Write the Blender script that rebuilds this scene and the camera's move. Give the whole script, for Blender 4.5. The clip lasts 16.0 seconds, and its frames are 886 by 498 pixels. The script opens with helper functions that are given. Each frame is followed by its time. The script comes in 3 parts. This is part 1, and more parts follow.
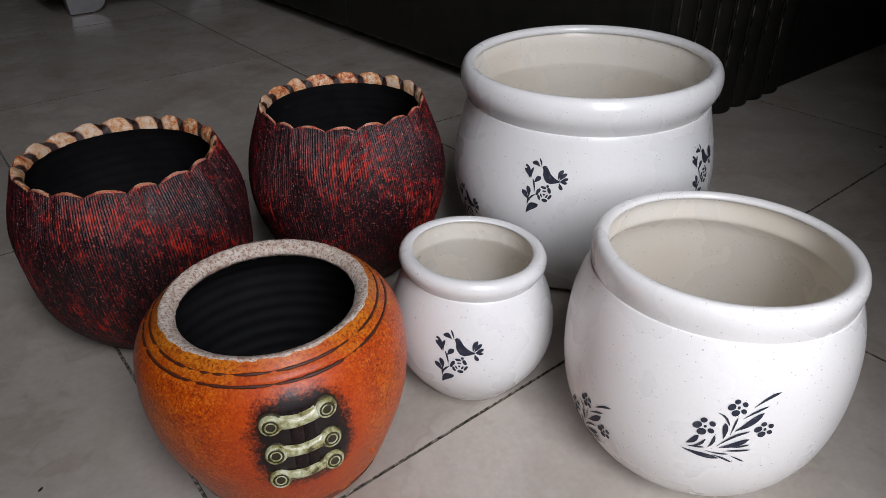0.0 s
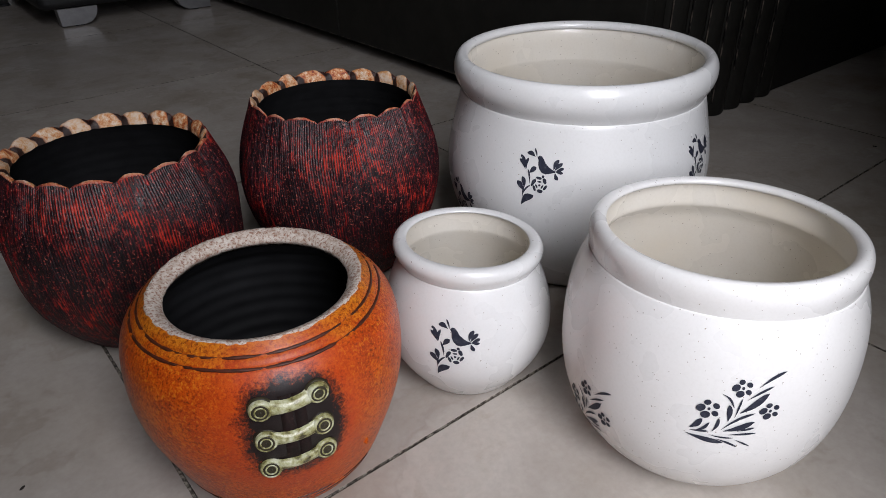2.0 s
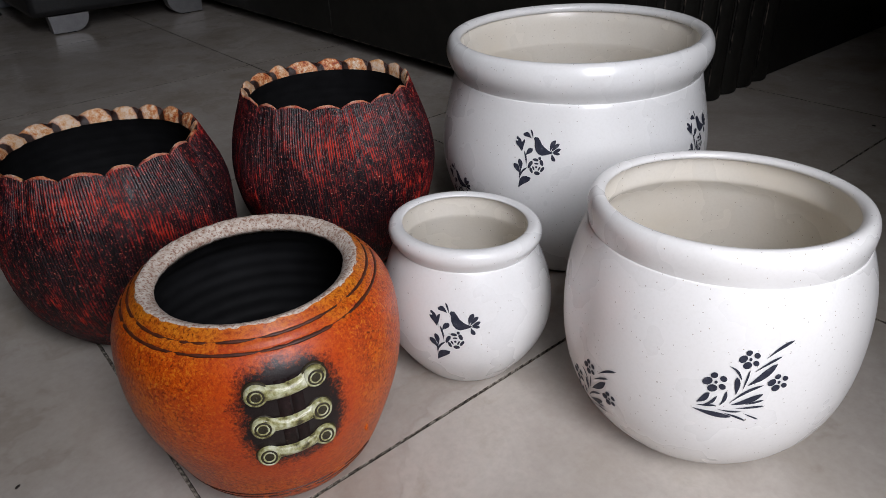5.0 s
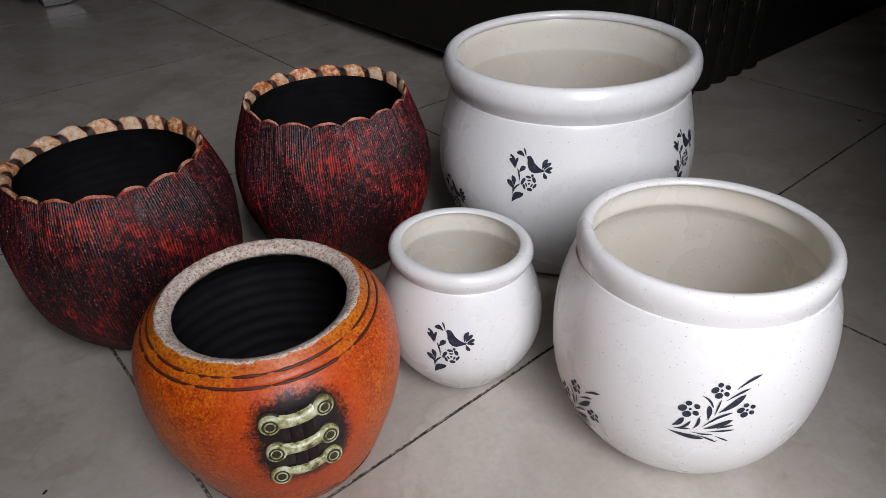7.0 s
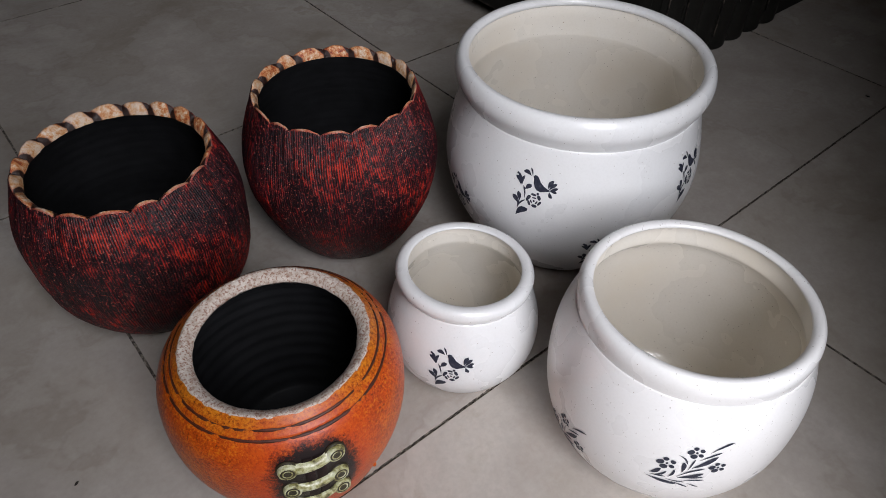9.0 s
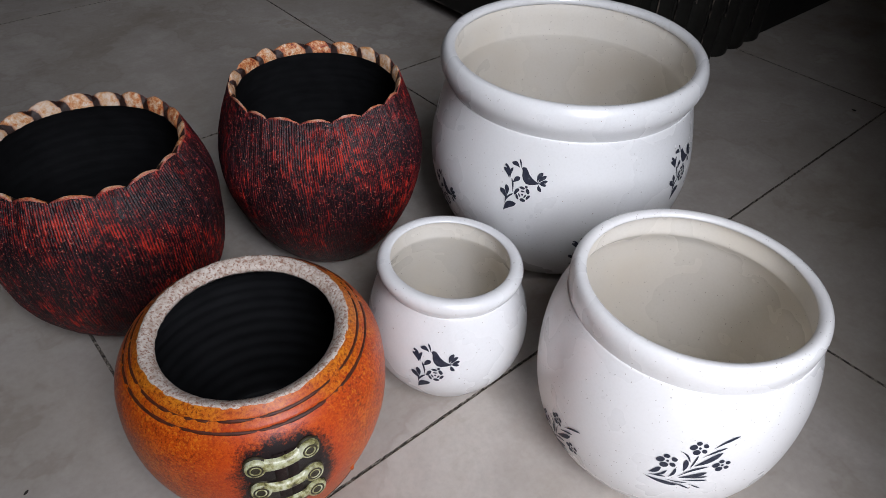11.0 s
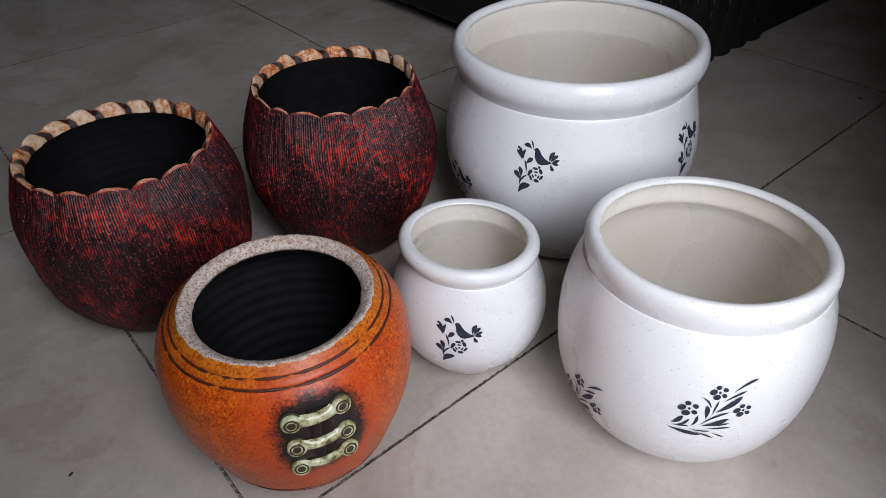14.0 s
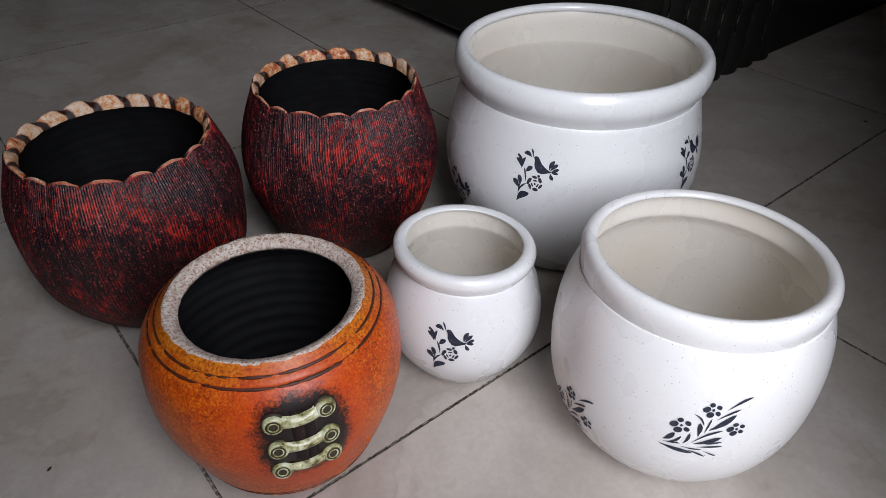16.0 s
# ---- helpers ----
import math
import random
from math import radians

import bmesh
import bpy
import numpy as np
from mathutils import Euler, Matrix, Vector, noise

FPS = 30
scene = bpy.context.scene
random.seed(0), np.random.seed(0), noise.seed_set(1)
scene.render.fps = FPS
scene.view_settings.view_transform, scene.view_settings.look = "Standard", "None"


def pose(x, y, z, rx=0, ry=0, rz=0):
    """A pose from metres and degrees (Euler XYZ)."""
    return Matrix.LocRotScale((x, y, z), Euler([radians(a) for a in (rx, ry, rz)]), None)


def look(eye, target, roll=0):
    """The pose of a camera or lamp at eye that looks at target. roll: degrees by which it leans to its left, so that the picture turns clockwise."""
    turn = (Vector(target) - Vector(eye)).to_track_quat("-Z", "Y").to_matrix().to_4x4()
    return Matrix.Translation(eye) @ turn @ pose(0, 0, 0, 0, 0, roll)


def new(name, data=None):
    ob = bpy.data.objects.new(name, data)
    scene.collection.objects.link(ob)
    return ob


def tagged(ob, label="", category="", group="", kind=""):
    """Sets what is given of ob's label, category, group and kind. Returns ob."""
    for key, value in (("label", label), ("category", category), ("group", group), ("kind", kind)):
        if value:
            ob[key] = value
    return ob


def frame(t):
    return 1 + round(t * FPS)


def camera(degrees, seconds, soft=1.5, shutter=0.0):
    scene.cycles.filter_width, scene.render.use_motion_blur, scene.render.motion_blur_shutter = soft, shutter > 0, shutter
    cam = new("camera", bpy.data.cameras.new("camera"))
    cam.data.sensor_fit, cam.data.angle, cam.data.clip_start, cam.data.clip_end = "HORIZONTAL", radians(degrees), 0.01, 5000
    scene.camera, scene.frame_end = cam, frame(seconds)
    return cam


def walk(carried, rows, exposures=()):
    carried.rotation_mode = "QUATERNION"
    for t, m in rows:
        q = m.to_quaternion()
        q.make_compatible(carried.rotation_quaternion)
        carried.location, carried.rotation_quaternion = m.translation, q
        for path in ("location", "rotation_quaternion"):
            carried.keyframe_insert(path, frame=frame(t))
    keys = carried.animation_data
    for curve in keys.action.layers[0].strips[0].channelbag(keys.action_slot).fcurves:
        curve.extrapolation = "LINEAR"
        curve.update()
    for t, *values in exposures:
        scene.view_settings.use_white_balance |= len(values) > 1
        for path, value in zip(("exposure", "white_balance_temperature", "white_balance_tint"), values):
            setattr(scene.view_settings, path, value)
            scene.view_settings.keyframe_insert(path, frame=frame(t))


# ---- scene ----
cam = camera(66.1, 16.0, soft=0.8)
PATH = [
    (0, (-0.069, -0.34, 0.466), (0.973, 0.998, -0.595), -0.9),
    (0.5, (-0.067, -0.343, 0.445), (1.02, 1.003, -0.559), -0.7),
    (1, (-0.068, -0.344, 0.442), (1.015, 0.991, -0.58), -1.7),
    (1.5, (-0.07, -0.344, 0.442), (1.01, 0.994, -0.579), -1.4),
    (2, (-0.072, -0.342, 0.438), (1.002, 1.006, -0.577), -1.0),
    (2.5, (-0.071, -0.34, 0.437), (1.002, 0.998, -0.591), -1.2),
    (3, (-0.071, -0.34, 0.437), (0.993, 0.996, -0.603), -2.2),
    (3.5, (-0.072, -0.342, 0.436), (0.997, 0.998, -0.595), -2.1),
    (5.8, (-0.069, -0.343, 0.413), (1.003, 1.013, -0.593), -3.0),
    (6, (-0.074, -0.339, 0.418), (0.974, 1.027, -0.599), -2.9),
    (6.5, (-0.07, -0.343, 0.437), (1.02, 0.996, -0.572), -2.7),
    (7, (-0.07, -0.341, 0.483), (0.976, 0.948, -0.633), -2.2),
    (7.5, (-0.071, -0.338, 0.537), (0.993, 0.95, -0.563), -1.1),
    (8, (-0.073, -0.345, 0.551), (0.97, 0.894, -0.623), -0.2),
    (8.5, (-0.059, -0.321, 0.599), (0.865, 0.759, -0.807), 0.5),
    (9, (-0.036, -0.281, 0.604), (0.883, 0.818, -0.792), 0.9),
    (9.2, (-0.029, -0.28, 0.594), (0.905, 0.851, -0.765), 0.2),
    (11.3, (-0.044, -0.288, 0.55), (0.992, 0.836, -0.738), 3.4),
    (11.5, (-0.057, -0.3, 0.551), (1.004, 0.843, -0.702), 3.6),
    (12, (-0.091, -0.316, 0.535), (0.976, 0.903, -0.638), 2.8),
    (12.5, (-0.093, -0.312, 0.533), (0.96, 0.891, -0.667), 2.2),
    (13, (-0.087, -0.317, 0.526), (0.954, 0.881, -0.691), 1.8),
    (13.5, (-0.08, -0.321, 0.524), (0.966, 0.864, -0.702), 0.9),
    (14, (-0.073, -0.324, 0.525), (0.929, 0.888, -0.71), -1.4),
    (14.5, (-0.071, -0.324, 0.52), (0.929, 0.887, -0.717), -0.7),
    (15, (-0.073, -0.322, 0.517), (0.938, 0.908, -0.693), 0.1),
    (15.5, (-0.069, -0.326, 0.517), (0.95, 0.906, -0.685), 0.7),
    (16, (-0.066, -0.325, 0.515), (0.946, 0.905, -0.693), 0.7),
]
walk(cam, [(t, look(eye, target, roll)) for t, eye, target, roll in PATH], exposures=((0.0, -0.06, 6500, 10), (3.5, -0.05, 6500, 10), (6.5, -0.05, 6500, 10), (8.0, 0.10, 6500, 10), (9.0, 0.0, 6500, 10), (11.5, 0.10, 6250, 10), (12.5, 0.12, 6250, 10), (14.0, 0.0, 6250, 10), (16.0, 0.0, 6300, 10)))

# ---- light ----
world = bpy.data.worlds.new("world")
scene.world = world
world.use_nodes = True
wn = world.node_tree.nodes
wl = world.node_tree.links
sky = wn.new("ShaderNodeTexSky")
sky.sky_type = 'NISHITA'
sky.sun_disc = False
sky.sun_elevation = radians(40)
sky.sun_rotation = radians(200)
wl.new(sky.outputs["Color"], wn["Background"].inputs["Color"])
wn["Background"].inputs["Strength"].default_value = 0.08

# daylight through the unseen doorway behind the walk; its jambs cut the light
WIN_X0, WIN_X1, WIN_Z1 = -0.17, 0.255, 2.30
LAMP_X0, LAMP_X1, LAMP_Z0, LAMP_Z1, LAMP_Y = -0.70, 0.15, 0.50, 2.25, -1.0
lamp = bpy.data.lights.new("window_light", 'AREA')
lamp.shape = 'RECTANGLE'
lamp.size, lamp.size_y = LAMP_X1 - LAMP_X0, LAMP_Z1 - LAMP_Z0
lamp.energy = 64
lamp.color = (0.885, 0.90, 0.975)
lamp_ob = new("window_light", lamp)
lamp_ob.matrix_world = look(((LAMP_X0 + LAMP_X1) / 2, LAMP_Y, (LAMP_Z0 + LAMP_Z1) / 2), ((LAMP_X0 + LAMP_X1) / 2, 0, (LAMP_Z0 + LAMP_Z1) / 2))


# ---- materials ----
def material(name, rough=0.5, metal=0.0, coat=0.0, spec=0.5):
    m = bpy.data.materials.new(name)
    m.use_nodes = True
    b = m.node_tree.nodes["Principled BSDF"]
    b.inputs["Roughness"].default_value = rough
    b.inputs["Metallic"].default_value = metal
    b.inputs["Coat Weight"].default_value = coat
    b.inputs["Specular IOR Level"].default_value = spec
    return m, m.node_tree.nodes, m.node_tree.links, b


def noise_node(n, l, scale, detail=4.0, rough=0.55, vec=None):
    t = n.new("ShaderNodeTexNoise")
    t.inputs["Scale"].default_value = scale
    t.inputs["Detail"].default_value = detail
    t.inputs["Roughness"].default_value = rough
    if vec is not None:
        l.new(vec, t.inputs["Vector"])
    return t


def ramp(n, l, fac, stops):
    r = n.new("ShaderNodeValToRGB")
    e = r.color_ramp.elements
    while len(e) < len(stops):
        e.new(0.5)
    for el, (p, c) in zip(e, stops):
        el.position = p
        el.color = (*c, 1) if len(c) == 3 else c
    l.new(fac, r.inputs["Fac"])
    return r


def mix(n, l, fac, a, b, mode='MIX'):
    m = n.new("ShaderNodeMix")
    m.data_type = 'RGBA'
    m.blend_type = mode
    for sock, v in ((m.inputs[0], fac), (m.inputs[6], a), (m.inputs[7], b)):
        if isinstance(v, (int, float)):
            sock.default_value = v
        elif isinstance(v, tuple):
            sock.default_value = (*v, 1)
        else:
            l.new(v, sock)
    return m.outputs[2]


def math_node(n, l, op, a, b=None):
    m = n.new("ShaderNodeMath")
    m.operation = op
    for i, v in enumerate((a, b)):
        if v is None:
            continue
        if isinstance(v, (int, float)):
            m.inputs[i].default_value = v
        else:
            l.new(v, m.inputs[i])
    return m.outputs[0]


def bump(n, l, b, height, strength=0.3, dist=0.001):
    k = n.new("ShaderNodeBump")
    k.inputs["Strength"].default_value = strength
    k.inputs["Distance"].default_value = dist
    l.new(height, k.inputs["Height"])
    l.new(k.outputs["Normal"], b.inputs["Normal"])


def obj_coord(n):
    return n.new("ShaderNodeTexCoord").outputs["Object"]


def white_glaze(name, base, tint, speck, speck_col=(0.22, 0.16, 0.11), rough=0.26):
    """Stoneware glaze with faint tone drift and iron specks."""
    m, n, l, b = material(name, rough, 0, 0.35)
    c = obj_coord(n)
    big = noise_node(n, l, 14, 3, 0.5, c)
    col = mix(n, l, ramp(n, l, big.outputs["Fac"], [(0.35, (0, 0, 0)), (0.7, (1, 1, 1))]).outputs["Color"], base, tint)
    fine = noise_node(n, l, 420, 2, 0.5, c)
    col = mix(n, l, ramp(n, l, fine.outputs["Fac"], [(0.3, (0.25, 0.25, 0.25)), (0.55, (0, 0, 0))]).outputs["Color"], col, (base[0] * 0.88, base[1] * 0.87, base[2] * 0.85))
    if speck > 0:
        for scale, size, gate in ((170, 0.10, 0.80), (380, 0.15, 0.62)):
            v = n.new("ShaderNodeTexVoronoi")
            v.inputs["Scale"].default_value = scale
            l.new(c, v.inputs["Vector"])
            near = math_node(n, l, 'LESS_THAN', v.outputs["Distance"], size)
            sep = n.new("ShaderNodeSeparateColor")
            l.new(v.outputs["Color"], sep.inputs[0])
            pick = math_node(n, l, 'GREATER_THAN', sep.outputs[0], gate + (1 - speck) * (1 - gate))
            col = mix(n, l, math_node(n, l, 'MULTIPLY', math_node(n, l, 'MULTIPLY', near, pick), 0.75), col, speck_col)
    l.new(col, b.inputs["Base Color"])
    wav = noise_node(n, l, 60, 2, 0.5, c)
    bump(n, l, b, wav.outputs["Fac"], 0.06, 0.002)
    l.new(ramp(n, l, big.outputs["Fac"], [(0.2, (rough * 0.8,) * 3), (0.8, (rough * 1.4,) * 3)]).outputs["Color"], b.inputs["Roughness"])
    return m


M_WHITE = white_glaze("white_glaze", (0.77, 0.765, 0.76), (0.745, 0.735, 0.72), 0.30)
M_SPECK = white_glaze("speckled_glaze", (0.80, 0.785, 0.77), (0.775, 0.755, 0.735), 0.55)
M_CREAM = white_glaze("cream_inner_glaze", (0.76, 0.715, 0.64), (0.72, 0.655, 0.555), 0.35)


def ink_material():
    m, n, l, b = material("slate_blue_ink", 0.5, 0, 0.0, 0.2)
    t = noise_node(n, l, 260, 3, 0.6, obj_coord(n))
    l.new(ramp(n, l, t.outputs["Fac"], [(0.3, (0.018, 0.02, 0.035)), (0.62, (0.035, 0.038, 0.055)), (0.8, (0.12, 0.12, 0.13))]).outputs["Color"], b.inputs["Base Color"])
    return m


M_INK = ink_material()

# centre of the scorched patch under the toggles, in the pot's own frame
PATCH_AZ = radians(-106)
PATCH = (0.099 * math.cos(PATCH_AZ), 0.099 * math.sin(PATCH_AZ), 0.115)


def orange_material():
    m, n, l, b = material("orange_glaze", 0.36, 0, 0.06, 0.33)
    c = obj_coord(n)
    sep = n.new("ShaderNodeSeparateXYZ")
    l.new(c, sep.inputs[0])
    big = noise_node(n, l, 11, 4, 0.6, c)
    mid = noise_node(n, l, 70, 5, 0.65, c)
    fine = noise_node(n, l, 430, 4, 0.8, c)
    red = ramp(n, l, big.outputs["Fac"], [(0.3, (0.52, 0.050, 0.003)), (0.52, (0.58, 0.082, 0.004)), (0.75, (0.62, 0.135, 0.006))]).outputs["Color"]
    col = mix(n, l, ramp(n, l, mid.outputs["Fac"], [(0.36, (0.7, 0.7, 0.7)), (0.58, (0, 0, 0))]).outputs["Color"], red, (0.36, 0.036, 0.004))
    # yellower ochre on the shoulder above the grooves
    zed = math_node(n, l, 'ADD', sep.outputs[2], math_node(n, l, 'MULTIPLY', math_node(n, l, 'SUBTRACT', mid.outputs["Fac"], 0.5), 0.05))
    top = ramp(n, l, math_node(n, l, 'MULTIPLY', zed, 5.0), [(0.79, (0, 0, 0)), (0.88, (1, 1, 1))]).outputs["Color"]
    och = mix(n, l, ramp(n, l, fine.outputs["Fac"], [(0.35, (0, 0, 0)), (0.6, (1, 1, 1))]).outputs["Color"], (0.36, 0.13, 0.006), (0.62, 0.27, 0.02))
    col = mix(n, l, math_node(n, l, 'MULTIPLY', top, 0.6), col, och)
    spk = ramp(n, l, fine.outputs["Fac"], [(0.36, (1, 1, 1)), (0.49, (0, 0, 0))]).outputs["Color"]
    col = mix(n, l, math_node(n, l, 'MULTIPLY', spk, 0.9), col, (0.11, 0.020, 0.005))
    lit = ramp(n, l, fine.outputs["Fac"], [(0.53, (0, 0, 0)), (0.64, (1, 1, 1))]).outputs["Color"]
    col = mix(n, l, math_node(n, l, 'MULTIPLY', lit, 0.7), col, (0.66, 0.25, 0.018))
    # scorched dark patch with a sooty, ragged edge
    sub = n.new("ShaderNodeVectorMath")
    sub.operation = 'SUBTRACT'
    l.new(c, sub.inputs[0])
    sub.inputs[1].default_value = PATCH
    mul = n.new("ShaderNodeVectorMath")
    mul.operation = 'MULTIPLY'
    l.new(sub.outputs[0], mul.inputs[0])
    mul.inputs[1].default_value = (1 / 0.036, 1 / 0.036, 1 / 0.046)
    p4 = n.new("ShaderNodeSeparateXYZ")
    l.new(mul.outputs[0], p4.inputs[0])
    hx = math_node(n, l, 'POWER', math_node(n, l, 'ABSOLUTE', p4.outputs[0]), 3.0)
    hz = math_node(n, l, 'POWER', math_node(n, l, 'ABSOLUTE', p4.outputs[2]), 3.0)
    hy = math_node(n, l, 'POWER', math_node(n, l, 'ABSOLUTE', p4.outputs[1]), 3.0)
    dist = math_node(n, l, 'POWER', math_node(n, l, 'ADD', math_node(n, l, 'ADD', hx, hy), hz), 0.333)
    rag = math_node(n, l, 'ADD', dist, math_node(n, l, 'MULTIPLY', math_node(n, l, 'SUBTRACT', mid.outputs["Fac"], 0.5), 0.4))
    rag = math_node(n, l, 'ADD', rag, math_node(n, l, 'MULTIPLY', math_node(n, l, 'SUBTRACT', fine.outputs["Fac"], 0.5), 0.6))
    burn = ramp(n, l, rag, [(0.78, (1, 1, 1)), (1.0, (0, 0, 0))]).outputs["Color"]
    halo = ramp(n, l, math_node(n, l, 'MULTIPLY', dist, 0.5), [(0.5, (0.7, 0.7, 0.7)), (0.85, (0, 0, 0))]).outputs["Color"]
    col = mix(n, l, halo, col, (0.47, 0.05, 0.008))
    col = mix(n, l, burn, col, (0.013, 0.008, 0.008))
    l.new(col, b.inputs["Base Color"])
    hgt = mix(n, l, 0.4, mid.outputs["Fac"], fine.outputs["Fac"])
    bump(n, l, b, hgt, 0.4, 0.0014)
    return m


M_ORANGE = orange_material()


def plain_material(name, stops, scale=60, rough=0.5, bump_s=0.2, metal=0.0, coat=0.0, dist=0.001, fine=None):
    m, n, l, b = material(name, rough, metal, coat)
    c = obj_coord(n)
    t = noise_node(n, l, scale, 5, 0.65, c)
    col = ramp(n, l, t.outputs["Fac"], stops).outputs["Color"]
    if fine:
        f = noise_node(n, l, fine[0], 3, 0.6, c)
        col = mix(n, l, ramp(n, l, f.outputs["Fac"], [(fine[1], (0.85, 0.85, 0.85)), (fine[1] + 0.12, (0, 0, 0))]).outputs["Color"], col, fine[2])
    l.new(col, b.inputs["Base Color"])
    bump(n, l, b, t.outputs["Fac"], bump_s, dist)
    return m


M_RAW = plain_material("unglazed_clay", [(0.3, (0.27, 0.18, 0.13)), (0.46, (0.49, 0.405, 0.34)), (0.65, (0.63, 0.57, 0.505))], 190, 0.9, 0.6, fine=(520, 0.38, (0.24, 0.10, 0.06)))
M_DARK_IN = plain_material("dark_inner_clay", [(0.3, (0.006, 0.006, 0.0065)), (0.7, (0.012, 0.012, 0.013))], 40, 0.55, 0.2)
M_DARK_IN.node_tree.nodes["Principled BSDF"].inputs["Specular IOR Level"].default_value = 0.15
M_GROOVE = plain_material("brown_groove", [(0.3, (0.03, 0.008, 0.004)), (0.7, (0.10, 0.02, 0.006))], 120, 0.5, 0.2)
M_BONE = plain_material("bone_green_glaze", [(0.36, (0.05, 0.04, 0.012)), (0.46, (0.28, 0.26, 0.10)), (0.56, (0.48, 0.48, 0.29)), (0.68, (0.62, 0.62, 0.48))], 135, 0.35, 0.4, coat=0.3)
M_BONE_DARK = plain_material("toggle_dark", [(0.3, (0.012, 0.009, 0.005)), (0.7, (0.05, 0.04, 0.015))], 150, 0.5, 0.2)
M_STRAP = plain_material("strap_brown", [(0.3, (0.008, 0.005, 0.005)), (0.62, (0.018, 0.008, 0.008)), (0.75, (0.08, 0.05, 0.045))], 170, 0.6, 0.5)
M_STRAP.node_tree.nodes["Principled BSDF"].inputs["Specular IOR Level"].default_value = 0.25


def red_material():
    m, n, l, b = material("combed_red_clay", 0.42, 0, 0.0, 0.46)
    c = obj_coord(n)
    big = noise_node(n, l, 11, 3, 0.6, c)
    stretch = n.new("ShaderNodeMapping")
    stretch.inputs["Scale"].default_value = (1, 1, 0.3)
    l.new(c, stretch.inputs["Vector"])
    streak = noise_node(n, l, 260, 4, 0.65, stretch.outputs[0])
    mid = noise_node(n, l, 95, 5, 0.7, c)
    fac = math_node(n, l, 'ADD', math_node(n, l, 'MULTIPLY', big.outputs["Fac"], 0.7), math_node(n, l, 'MULTIPLY', streak.outputs["Fac"], 0.55))
    fac = math_node(n, l, 'ADD', fac, math_node(n, l, 'MULTIPLY', mid.outputs["Fac"], 0.35))
    col = ramp(n, l, fac, [(0.72, (0.012, 0.005, 0.009)), (0.81, (0.05, 0.006, 0.010)), (0.885, (0.21, 0.009, 0.009)), (0.97, (0.48, 0.025, 0.012))]).outputs["Color"]
    geo = n.new("ShaderNodeAttribute")
    geo.attribute_name = "rib"
    rib = math_node(n, l, 'ADD', geo.outputs["Fac"], math_node(n, l, 'MULTIPLY', math_node(n, l, 'SUBTRACT', streak.outputs["Fac"], 0.5), 1.5))
    rib = math_node(n, l, 'ADD', rib, math_node(n, l, 'MULTIPLY', math_node(n, l, 'SUBTRACT', mid.outputs["Fac"], 0.5), 1.1))
    col = mix(n, l, ramp(n, l, rib, [(0.32, (0.97, 0.97, 0.97)), (0.66, (0, 0, 0))]).outputs["Color"], col, (0.006, 0.0035, 0.005))
    # pale clay flecks where the comb tore the skin
    chip = noise_node(n, l, 430, 3, 0.7, c)
    torn = ramp(n, l, chip.outputs["Fac"], [(0.57, (0, 0, 0)), (0.65, (1, 1, 1))]).outputs["Color"]
    col = mix(n, l, math_node(n, l, 'MULTIPLY', torn, 0.75), col, (0.38, 0.06, 0.045))
    pale = ramp(n, l, chip.outputs["Fac"], [(0.672, (0, 0, 0)), (0.715, (1, 1, 1))]).outputs["Color"]
    col = mix(n, l, pale, col, (0.50, 0.26, 0.17))
    l.new(col, b.inputs["Base Color"])
    l.new(ramp(n, l, mid.outputs["Fac"], [(0.3, (0.3, 0.3, 0.3)), (0.7, (0.58, 0.58, 0.58))]).outputs["Color"], b.inputs["Roughness"])
    bump(n, l, b, mix(n, l, 0.5, streak.outputs["Fac"], mid.outputs["Fac"]), 0.7, 0.002)
    return m


M_RED = red_material()


